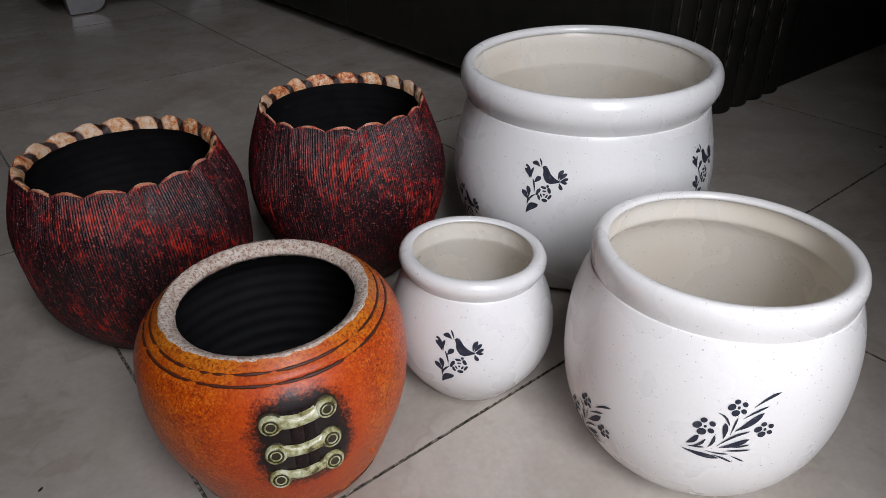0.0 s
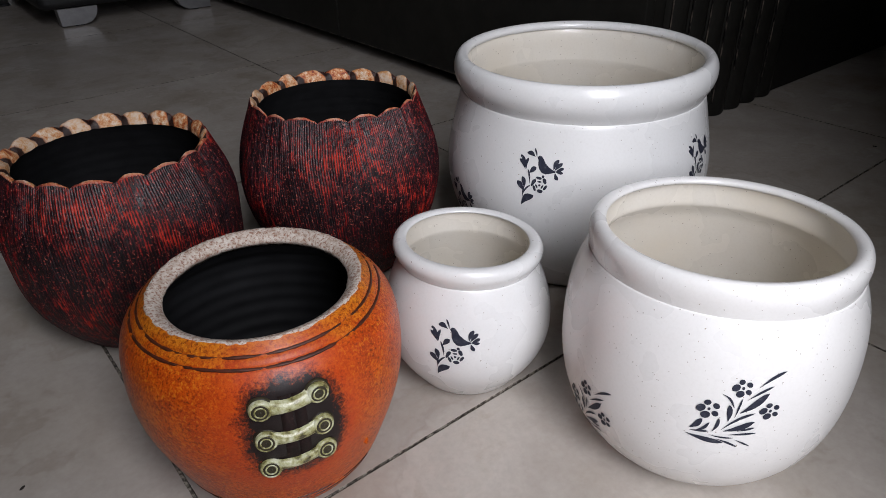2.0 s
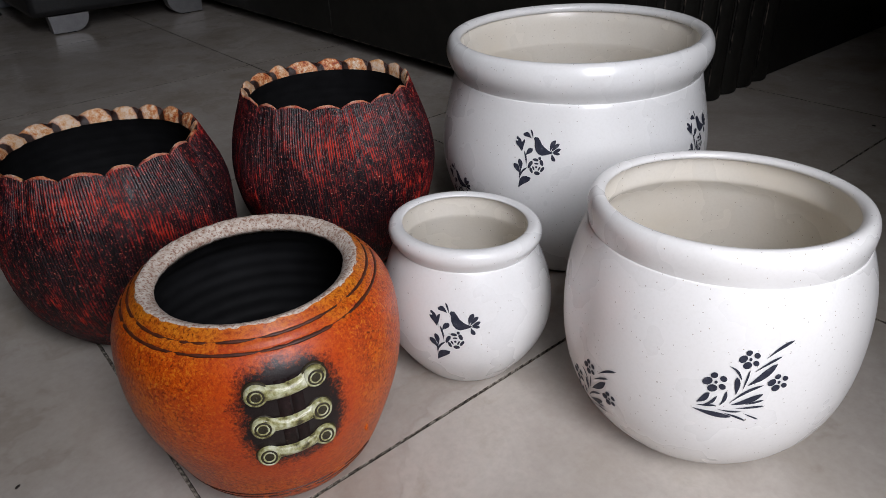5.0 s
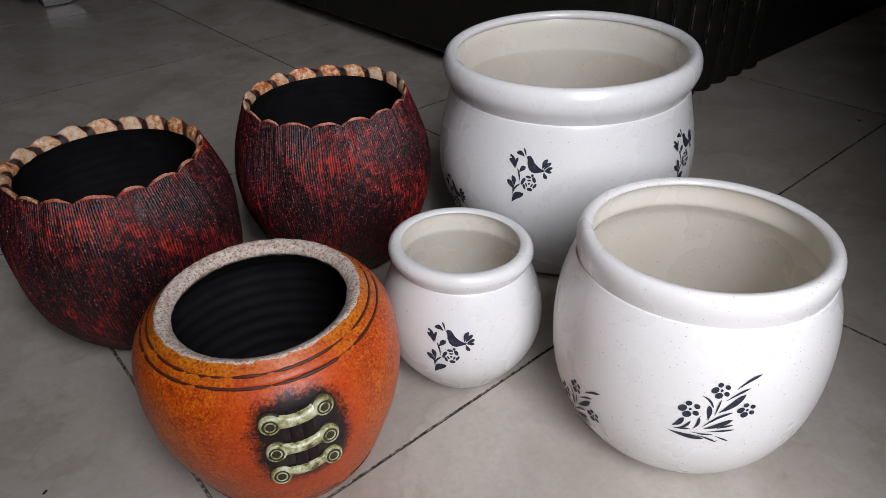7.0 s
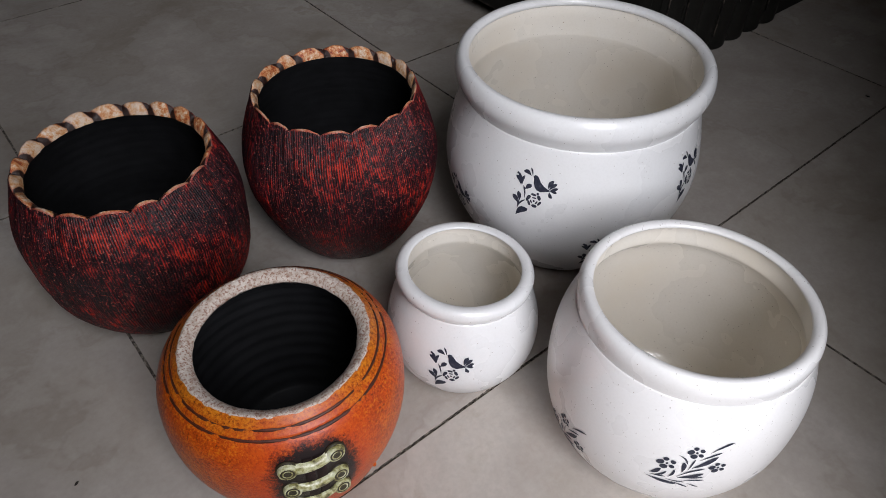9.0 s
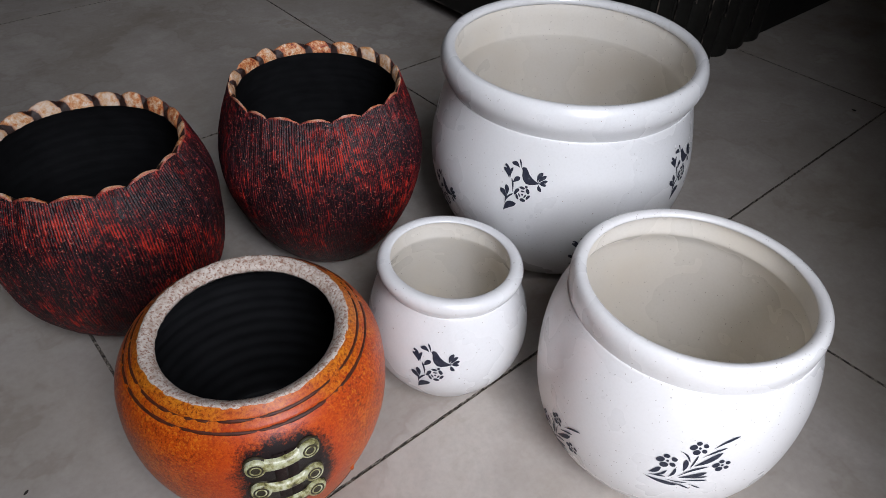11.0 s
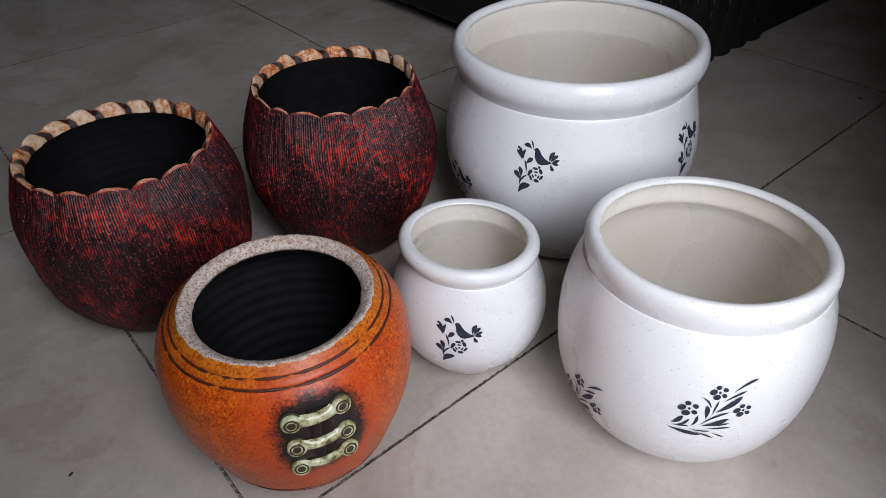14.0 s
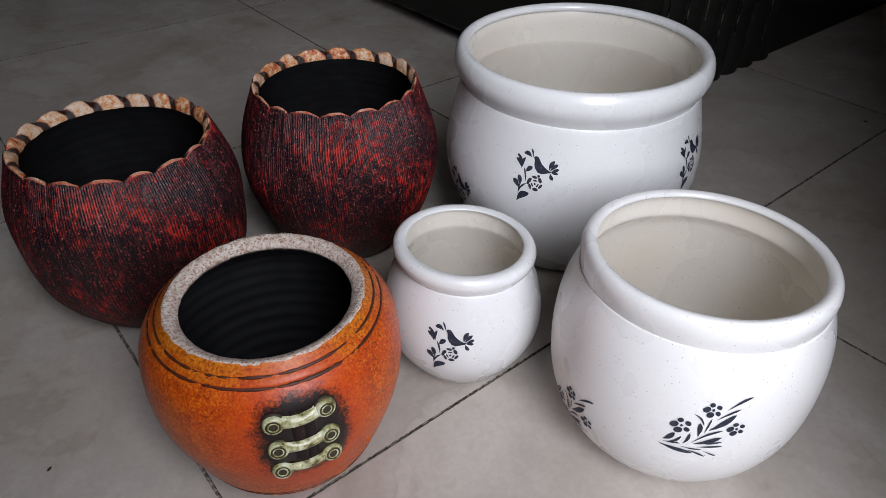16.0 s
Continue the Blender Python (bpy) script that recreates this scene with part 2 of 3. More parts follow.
def scallop_material():
    m, n, l, b = material("painted_scallop", 0.45, 0, 0.05)
    c = obj_coord(n)
    info = n.new("ShaderNodeObjectInfo")
    t = noise_node(n, l, 170, 5, 0.8, c)
    f = math_node(n, l, 'ADD', math_node(n, l, 'MULTIPLY', t.outputs["Fac"], 1.0), math_node(n, l, 'MULTIPLY', info.outputs["Random"], 0.17))
    col = ramp(n, l, f, [(0.40, (0.16, 0.022, 0.010)), (0.47, (0.44, 0.09, 0.025)), (0.54, (0.58, 0.24, 0.08)), (0.62, (0.70, 0.46, 0.29)), (0.73, (0.80, 0.72, 0.63))]).outputs["Color"]
    och = ramp(n, l, info.outputs["Random"], [(0.5, (0, 0, 0)), (0.8, (0.35, 0.35, 0.35))]).outputs["Color"]
    col = mix(n, l, och, col, (0.52, 0.23, 0.045))
    # dark wash in the dips and red wash on the outer edge
    a = n.new("ShaderNodeAttribute")
    a.attribute_name = "dip"
    col = mix(n, l, ramp(n, l, math_node(n, l, 'ADD', a.outputs["Fac"], math_node(n, l, 'MULTIPLY', math_node(n, l, 'SUBTRACT', t.outputs["Fac"], 0.5), 1.3)), [(0.26, (0, 0, 0)), (0.58, (0.85, 0.85, 0.85))]).outputs["Color"], col, (0.27, 0.055, 0.02))
    col = mix(n, l, ramp(n, l, math_node(n, l, 'ADD', a.outputs["Fac"], math_node(n, l, 'MULTIPLY', math_node(n, l, 'SUBTRACT', t.outputs["Fac"], 0.5), 0.5)), [(0.44, (0, 0, 0)), (0.58, (0.97, 0.97, 0.97))]).outputs["Color"], col, (0.014, 0.006, 0.005))
    e = n.new("ShaderNodeAttribute")
    e.attribute_name = "outer"
    col = mix(n, l, ramp(n, l, e.outputs["Fac"], [(0.35, (0, 0, 0)), (0.9, (0.8, 0.8, 0.8))]).outputs["Color"], col, (0.42, 0.075, 0.05))
    l.new(col, b.inputs["Base Color"])
    bump(n, l, b, t.outputs["Fac"], 0.8, 0.0016)
    return m


M_SCALLOP = scallop_material()


def tile_material():
    m, n, l, b = material("vitrified_tile", 0.2, 0, 0.0)
    geo = n.new("ShaderNodeNewGeometry")
    c = geo.outputs["Position"]
    info = n.new("ShaderNodeObjectInfo")
    warp = noise_node(n, l, 2.2, 5, 0.6, c)
    wv = n.new("ShaderNodeMix")
    wv.data_type = 'VECTOR'
    wv.inputs[0].default_value = 0.16
    l.new(c, wv.inputs[4])
    l.new(warp.outputs["Color"], wv.inputs[5])
    vein = noise_node(n, l, 9, 7, 0.62, wv.outputs[1])
    grain = noise_node(n, l, 160, 4, 0.6, c)
    col = ramp(n, l, vein.outputs["Fac"], [(0.3, (0.335, 0.288, 0.243)), (0.44, (0.415, 0.37, 0.325)), (0.55, (0.445, 0.40, 0.36)), (0.64, (0.50, 0.455, 0.41)), (0.75, (0.40, 0.345, 0.29))]).outputs["Color"]
    col = mix(n, l, ramp(n, l, grain.outputs["Fac"], [(0.3, (0.16, 0.16, 0.16)), (0.6, (0, 0, 0))]).outputs["Color"], col, (0.26, 0.23, 0.2))
    # thin brownish veins and pale clouds
    ridge = math_node(n, l, 'ABSOLUTE', math_node(n, l, 'SUBTRACT', noise_node(n, l, 4.5, 6, 0.6, wv.outputs[1]).outputs["Fac"], 0.5))
    col = mix(n, l, ramp(n, l, ridge, [(0.0, (0.22, 0.22, 0.22)), (0.018, (0, 0, 0))]).outputs["Color"], col, (0.25, 0.20, 0.155))
    cloud = noise_node(n, l, 22, 5, 0.65, c)
    col = mix(n, l, ramp(n, l, cloud.outputs["Fac"], [(0.52, (0, 0, 0)), (0.75, (0.45, 0.45, 0.45))]).outputs["Color"], col, (0.52, 0.48, 0.44))
    shade = ramp(n, l, info.outputs["Random"], [(0.0, (0.94, 0.94, 0.94)), (1.0, (1.04, 1.04, 1.03))]).outputs["Color"]
    col = mix(n, l, 1.0, col, shade, 'MULTIPLY')
    # dust and faint smears
    smear = noise_node(n, l, 5, 6, 0.7, c)
    l.new(col, b.inputs["Base Color"])
    l.new(ramp(n, l, smear.outputs["Fac"], [(0.3, (0.13, 0.13, 0.13)), (0.7, (0.27, 0.27, 0.27))]).outputs["Color"], b.inputs["Roughness"])
    bump(n, l, b, smear.outputs["Fac"], 0.03, 0.003)
    return m


M_TILE = tile_material()
M_GROUT = plain_material("grey_grout", [(0.37, (0.022, 0.017, 0.014)), (0.5, (0.12, 0.10, 0.08)), (0.60, (0.34, 0.30, 0.25))], 210, 0.9, 0.3)
M_WALL = plain_material("painted_wall", [(0.3, (0.23, 0.215, 0.19)), (0.7, (0.27, 0.25, 0.22))], 3, 0.85, 0.1)
M_CEIL = plain_material("ceiling_paint", [(0.3, (0.36, 0.36, 0.355)), (0.7, (0.40, 0.40, 0.395))], 3, 0.9, 0.1)
M_LACQ = plain_material("black_brown_lacquer", [(0.3, (0.011, 0.0105, 0.0092)), (0.7, (0.018, 0.017, 0.0145))], 30, 0.5, 0.1, fine=(900, 0.22, (0.04, 0.03, 0.026)))
M_LACQ.node_tree.nodes["Principled BSDF"].inputs["Specular IOR Level"].default_value = 0.12
# pale chips on the cabinet's end, painted highlight under its doors
M_WORN_GLINT = plain_material("worn_glint_edge", [(0.45, (0.006, 0.005, 0.005)), (0.62, (0.13, 0.105, 0.085))], 45, 0.5, 0.1)
M_FABRIC = plain_material("black_leatherette", [(0.3, (0.006, 0.006, 0.007)), (0.7, (0.012, 0.012, 0.013))], 120, 0.5, 0.4)
M_CHROME = plain_material("brushed_steel", [(0.3, (0.30, 0.30, 0.31)), (0.7, (0.38, 0.38, 0.39))], 50, 0.42, 0.05, metal=1.0)
M_SPOT = plain_material("dark_crumb", [(0.3, (0.01, 0.008, 0.006)), (0.7, (0.03, 0.02, 0.015))], 200, 0.8, 0.4)


# ---- mesh helpers ----
def finish(name, bm, mat, parent=None, smooth=True, recalc=True):
    if recalc:
        bmesh.ops.recalc_face_normals(bm, faces=bm.faces)
    me = bpy.data.meshes.new(name)
    bm.to_mesh(me)
    bm.free()
    if smooth:
        for p in me.polygons:
            p.use_smooth = True
    me.materials.append(mat)
    ob = new(name, me)
    if parent is not None:
        ob.parent = parent
    return ob


def part(name, bm, mat, parent, label="", smooth=True):
    ob = finish(name, bm, mat, parent, smooth)
    return tagged(ob, label) if label else ob


def box_into(bm, x0, x1, y0, y1, z0, z1, bevel=0.0):
    ret = bmesh.ops.create_cube(bm, size=1)
    for v in ret["verts"]:
        v.co = Vector((x0 + (v.co.x + 0.5) * (x1 - x0), y0 + (v.co.y + 0.5) * (y1 - y0), z0 + (v.co.z + 0.5) * (z1 - z0)))
    if bevel:
        es = list({e for v in ret["verts"] for e in v.link_edges})
        bmesh.ops.bevel(bm, geom=es, offset=bevel, segments=2, profile=0.6, affect='EDGES')


def box(x0, x1, y0, y1, z0, z1, bevel=0.0):
    bm = bmesh.new()
    box_into(bm, x0, x1, y0, y1, z0, z1, bevel)
    return bm


def curve_at(zk, rk):
    """A natural cubic through the knots (z, r)."""
    zk, rk = np.array(zk, float), np.array(rk, float)
    k = len(zk)
    h = np.diff(zk)
    a, b = np.eye(k), np.zeros(k)
    for i in range(1, k - 1):
        a[i, i - 1:i + 2] = h[i - 1], 2 * (h[i - 1] + h[i]), h[i]
        b[i] = 6 * ((rk[i + 1] - rk[i]) / h[i] - (rk[i] - rk[i - 1]) / h[i - 1])
    m = np.linalg.solve(a, b)

    def f(z):
        z = min(max(z, zk[0]), zk[-1])
        i = int(min(max(np.searchsorted(zk, z) - 1, 0), k - 2))
        p, q = (zk[i + 1] - z) / h[i], (z - zk[i]) / h[i]
        return float(p * rk[i] + q * rk[i + 1] + ((p ** 3 - p) * m[i] + (q ** 3 - q) * m[i + 1]) * h[i] ** 2 / 6)
    return f


def revolve(profile, seg, warp=None, closed=False, cap=False):
    """Spin (r, z) rows about z. warp(x, y, z) moves a point."""
    bm = bmesh.new()
    rings = []
    for r, z in profile:
        ring = []
        for i in range(seg):
            a = 2 * math.pi * i / seg
            p = (r * math.cos(a), r * math.sin(a), z)
            ring.append(bm.verts.new(warp(*p) if warp else p))
        rings.append(ring)
    pairs = list(zip(rings, rings[1:]))
    if closed:
        pairs.append((rings[-1], rings[0]))
    for a, b in pairs:
        for i in range(seg):
            bm.faces.new((a[i], a[(i + 1) % seg], b[(i + 1) % seg], b[i]))
    if cap:
        bm.faces.new(rings[0])
        bm.faces.new(list(reversed(rings[-1])))
    return bm


def thing(name, x, y, z=0.0, turn=0.0):
    ob = new(name)
    ob.matrix_world = pose(x, y, z, 0, 0, turn)
    return ob


# ---- the room ----
X0, X1, Y0, Y1, CEIL = -2.4, 3.6, -0.50, 4.8, 2.75
floor = tagged(finish("floor", box(X0, X1, Y0 - 0.82, Y1, -0.12, -0.003), M_GROUT), "floor bed with dark grey grout in narrow joints", "floor", kind="structure")
ceiling = tagged(finish("ceiling", box(X0, X1, Y0, Y1, CEIL, CEIL + 0.12), M_CEIL), "plain white painted ceiling", "ceiling", kind="structure")
T = 0.3
tagged(finish("wall_north", box(X0 - T, X1 + T, Y1, Y1 + T, 0, CEIL), M_WALL), "plain painted wall far behind the furniture", "wall", kind="structure")
tagged(finish("wall_east", box(X1, X1 + T, Y0, Y1, 0, CEIL), M_WALL), "plain painted side wall", "wall", kind="structure")
tagged(finish("wall_west", box(X0 - T, X0, Y0, Y1, 0, CEIL), M_WALL), "plain painted side wall", "wall", kind="structure")
bm = bmesh.new()
TS = 0.10
# jambs placed to throw shade over the floor's left and right sides
box_into(bm, X0 - T, WIN_X0, Y0 - TS, Y0, 0, CEIL)
box_into(bm, WIN_X1, X1 + T, Y0 - TS, Y0, 0, CEIL)
box_into(bm, WIN_X0, WIN_X1, Y0 - TS, Y0, WIN_Z1, CEIL)
# an added, unseen box that closes in the lamp outside the doorway
PX0, PX1, PY = -0.90, 0.55, -1.10
box_into(bm, PX0 - 0.1, PX0, PY, Y0 - TS, 0, CEIL)
box_into(bm, PX1, PX1 + 0.1, PY, Y0 - TS, 0, CEIL)
box_into(bm, PX0 - 0.1, PX1 + 0.1, PY - 0.1, PY, 0, CEIL)
box_into(bm, PX0, PX1, PY, Y0 - TS, WIN_Z1 + 0.06, CEIL)
tagged(finish("wall_south", bm, M_WALL), "plain unseen wall, its doorway narrowed to shape the daylight", "wall", kind="structure")

# ---- the pots ----
def shear(tx, ty, top):
    def f(x, y, z):
        w = min(max(z / top, 0), 1.1) ** 2
        return (x, y, z + w * (tx * x + ty * y))
    return f


def stroke_into(bm, pts_left, pts_right, place):
    """A closed flat shape between two edges, laid on the pot's skin."""
    vl = [bm.verts.new(place(*p)) for p in pts_left]
    vr = [bm.verts.new(place(*p)) for p in pts_right]
    for i in range(len(vl) - 1):
        vs = []
        for v in (vl[i], vl[i + 1], vr[i + 1], vr[i]):
            if v not in vs:
                vs.append(v)
        if len(vs) >= 3:
            bm.faces.new(vs)


def lens(bm, x0, y0, x1, y1, w, place, bend=0.1):
    """A brush stroke: pointed at its start, round at its end, slightly bent."""
    k = 9
    dx, dy = x1 - x0, y1 - y0
    ln = math.hypot(dx, dy)
    nx, ny = -dy / ln, dx / ln
    le, ri = [], []
    for i in range(k):
        t = i / (k - 1)
        half = max(0.10, (math.sin(math.pi * t ** 1.5)) ** 0.6 if 0 < t < 1 else 0) * w / 2
        off = 0.6 * bend * ln * math.sin(math.pi * t)
        cx, cy = x0 + dx * t + nx * off, y0 + dy * t + ny * off
        le.append((cx + nx * half, cy + ny * half))
        ri.append((cx - nx * half, cy - ny * half))
    stroke_into(bm, le, ri, place)


def blob(bm, x, y, rx, ry, place, turn=0.0):
    k = 12
    c, s = math.cos(turn), math.sin(turn)
    vs = []
    for i in range(k):
        a = 2 * math.pi * i / k
        u, v = rx * math.cos(a), ry * math.sin(a)
        vs.append(bm.verts.new(place(x + c * u - s * v, y + s * u + c * v)))
    bm.faces.new(vs)


BIRD = [(965, 317, 973, 300, 7.5, -0.15), (967, 318, 980, 305, 6.5, -0.1), (969, 319, 983, 313, 5.5, 0), (968, 322, 974, 333, 6.5, 0.15), (969, 320, 982, 321, 5, 0),
        (930, 300, 914, 295, 7.5, 0.25), (933, 300, 927, 286, 3.2, 0.1)]
TULIP = [(914, 322, 901, 307, 6.5, 0.2), (914, 321, 906, 301, 6.5, 0.05), (916, 321, 918, 303, 5.5, -0.2), (925, 345, 919, 321, 3.2, 0.1), (923, 327, 934, 316, 8.5, -0.1),
         (914, 358, 902, 344, 9, 0.1), (916, 353, 911, 335, 8, 0.1), (914, 370, 915, 350, 3, 0), (914, 368, 927, 347, 3.4, -0.2), (913, 384, 934, 364, 12.5, -0.25)]
BIRD_BACK = [(934, 300), (937, 297.2), (942, 297.5), (946, 302), (950, 308), (956, 313), (963, 317), (969, 319)]
BIRD_BELLY = [(934, 300), (936.5, 304), (937, 312), (940, 319), (945, 324), (952, 325.5), (960, 323.5), (968, 321)]
SPRAY_A = [(1330, 686, 1380, 663, 5, -0.08), (1312, 706, 1359, 684, 4, -0.05), (1303, 728, 1352, 695, 12, 0.04), (1262, 700, 1290, 720, 4, -0.2), (1295, 736, 1302, 704, 4, 0),
           (1284, 744, 1280, 716, 11, 0.1), (1275, 760, 1333, 727, 5, -0.12), (1280, 762, 1336, 742, 10, 0.05), (1306, 760, 1340, 752, 4, 0)]
SPRAY_B = [(1290, 768, 1345, 762, 4, 0), (1214, 765, 1235, 746, 11, 0.1), (1228, 767, 1250, 750, 6, 0.2), (1258, 765, 1266, 740, 7, 0.2), (1215, 770, 1252, 766, 4, 0),
           (1209, 777, 1285, 784, 9, 0.02), (1255, 772, 1303, 773, 3, 0.05), (1270, 778, 1315, 790, 4, -0.05), (1307, 776, 1340, 787, 3, 0)]


def bird_motif(skin, az, z, size_u, size_v, parent):
    """A small bird over a rose and leaves, brushed on at the given turn and height."""
    bm = bmesh.new()
    place = lambda u, v: skin(az + (u - 941) * size_u / skin.mean, z - (v - 335) * size_v)
    for row in BIRD + TULIP:
        lens(bm, *row[:5], place, row[5])
    stroke_into(bm, BIRD_BACK, BIRD_BELLY, place)
    blob(bm, 948, 330, 2.5, 2.5, place)
    blob(bm, 904, 302, 2.2, 2.2, place)
    # the rose: a dot, three curled inner petals and a ring of outer ones
    blob(bm, 943, 345, 2.0, 1.9, place)
    for i in range(3):
        a = i * 2 * math.pi / 3 + 0.5
        blob(bm, 943 + 5.8 * math.cos(a), 344.5 + 5.4 * math.sin(a), 3.8, 1.5, place, a + math.pi / 2)
    for i in range(6):
        a = i * 2 * math.pi / 6 + 0.35
        blob(bm, 943 + 11.2 * math.cos(a), 344 + 11 * math.sin(a), 5.2, 3.2 if i % 2 else 2.4, place, a + math.pi / 2 + 0.25)
    blob(bm, 931, 343, 2.6, 6, place, 0.4)
    return part("bird_motif", bm, M_INK, parent, "dark blue brushed bird and rose")


def spray_motif(skin, az, z, size_u, size_v, parent):
    bm = bmesh.new()
    place = lambda u, v: skin(az + (u - 1299) * size_u / skin.mean, z - (v - 688) * size_v)
    for row in SPRAY_A + SPRAY_B:
        lens(bm, *row[:5], place, row[5])
    for cx, cy, k in ((1299, 688, 1.0), (1362, 723, 1.0), (1243, 727, 1.15)):
        blob(bm, cx, cy, 3, 2.6, place)
        for i in range(5):
            a = i * 2 * math.pi / 5 + 0.62
            big = 1.3 if i in (1, 2) else 0.95
            blob(bm, cx + 14 * k * math.cos(a), cy + 9.5 * k * math.sin(a), 6.4 * big * k, 4.2 * big * k, place, 0.25 * math.cos(a))
    return part("flower_motif", bm, M_INK, parent, "dark blue brushed flower spray")


def white_pot(name, x, y, knots_z, knots_r, neck_z, rim, crown, tilt, glaze, label, birds=(), sprays=()):
    """A round stoneware pot: swelling body, short neck, rolled rim, cream inside."""
    r_in, r_out, z_top, high = rim
    f = curve_at(knots_z, knots_r)
    warp = shear(*tilt, z_top)
    pot = thing(name, x, y)
    outer = [(0.001, 0.004), (f(0) - 0.012, 0.004), (f(0) - 0.008, 0.0), (f(0) - 0.002, 0.0)]
    steps = 44
    outer += [(f(neck_z * i / steps), max(0.0012, neck_z * i / steps)) for i in range(steps + 1)]
    neck_r = outer[-1][0]
    groove = neck_r - 0.022 * max(knots_r) - 0.0008
    outer += [(neck_r - 0.0004, neck_z + 0.0008), (neck_r - 0.0016, neck_z + 0.0014), (groove, neck_z + 0.0030), (groove, z_top - high * 0.8)]
    body = part("body", revolve(outer, 128, warp), glaze, pot)
    crown_r = r_in + 0.45 * (r_out - r_in)
    rim_rows = [(r_in + 0.0042, z_top - 0.25 * high), (r_in + 0.0016, z_top - 0.23 * high), (r_in + 0.0003, z_top - 0.17 * high), (r_in, z_top - 0.0016)]
    for q in range(1, 7):
        a = math.pi * q / 12
        rim_rows.append((crown_r - (crown_r - r_in) * math.cos(a), z_top - 0.0016 + (crown + 0.0016) * math.sin(a)))
    for q in range(1, 8):
        a = math.pi * q / 14
        rim_rows.append((crown_r + (r_out - crown_r) * math.sin(a), z_top + crown - (crown + 0.52 * high) * (1 - math.cos(a))))
    # the underside slopes in to the crease over the shoulder
    wide_z, foot = z_top - 0.52 * high, neck_r - 0.0012
    for q in range(1, 11):
        k = q / 10
        rim_rows.append((foot + (r_out - foot) * math.cos(math.pi / 2 * k) ** 1.5, wide_z + (neck_z + 0.0006 - wide_z) * (0.75 * k + 0.25 * math.sin(math.pi / 2 * k))))
    rim_rows.append((groove - 0.001, neck_z + 0.0004))
    part("rim", revolve(rim_rows, 128, warp, closed=True), glaze, pot, "thick rolled rim")
    wall = 0.0065
    # a hollow band inside the neck, ending in a soft ridge above the swelling wall
    deep = z_top - neck_z
    band = lambda r, k: (min(r, groove - 0.0018), z_top - k * deep)
    inner = [(r_in + 0.0036, z_top - 0.235 * high), band(r_in + 0.0044, 0.36), band(r_in + 0.0046, 0.55), band(r_in + 0.0043, 0.78), band(r_in + 0.0039, 0.95), band(r_in + 0.0038, 1.06), band(r_in + 0.0041, 1.14), band(r_in + 0.0048, 1.20)]
    inner += [(f(neck_z * i / 30) - wall, max(0.009, neck_z * i / 30)) for i in range(28, 0, -1) if 0.012 < neck_z * i / 30 < neck_z - 0.24 * deep]
    inner += [(f(0) - 0.016, 0.009), (0.001, 0.0085)]
    part("inner_wall", revolve(inner, 96, warp), M_CREAM, pot, "cream glazed inside")

    def skin(az, z):
        r = f(z) + 0.0005
        return warp(r * math.cos(az), r * math.sin(az), z)
    skin.mean = max(knots_r)
    for az, z, su, sv in birds:
        bird_motif(skin, radians(az), z, su, sv, body)
    for az, z, su, sv in sprays:
        spray_motif(skin, radians(az), z, su, sv, body)
    return tagged(pot, label, "pot", "white painted pots")


def hk(h, fr):
    return [h * v for v in fr]


FR = (0, 0.1, 0.3, 0.55, 0.8, 1)
white_pot("ceramic_pot", 0.5070, 0.1370, hk(0.2428, FR), (0.0834, 0.1042, 0.1335, 0.1461, 0.1352, 0.1245), 0.2115, (0.1238, 0.1389, 0.2474, 0.0225), 0.0036, (0.0148, -0.0037), M_WHITE,
          "large white glazed pot with rolled rim and blue bird motifs",
          birds=((-153.2, 0.1594, 0.00057, 0.000595), (-79.1, 0.159, 0.00057, 0.000595), (166, 0.100, 0.00057, 0.000595), (-121, 0.083, 0.00057, 0.000595)))
white_pot("ceramic_pot", 0.3608, -0.1301, hk(0.1976, FR), (0.0662, 0.0850, 0.1050, 0.1102, 0.1035, 0.0866), 0.1760, (0.0848, 0.0970, 0.1985, 0.0170), 0.0022, (-0.036, -0.042), M_SPECK,
          "speckled off-white glazed pot with rolled rim and blue flower sprays",
          sprays=((-137.0, 0.135, 0.00032, 0.00048), (166, 0.084, 0.00032, 0.0005)))
white_pot("ceramic_pot", 0.2710, 0.0531, hk(0.1337, FR), (0.0473, 0.0574, 0.0728, 0.0767, 0.0690, 0.0571), 0.1228, (0.0542, 0.0667, 0.1424, 0.0130), 0.0010, (-0.063, -0.0067), M_WHITE,
          "small white glazed pot with rolled rim and blue bird motif",
          birds=((-139.4, 0.0741, 0.00053, 0.000556),))


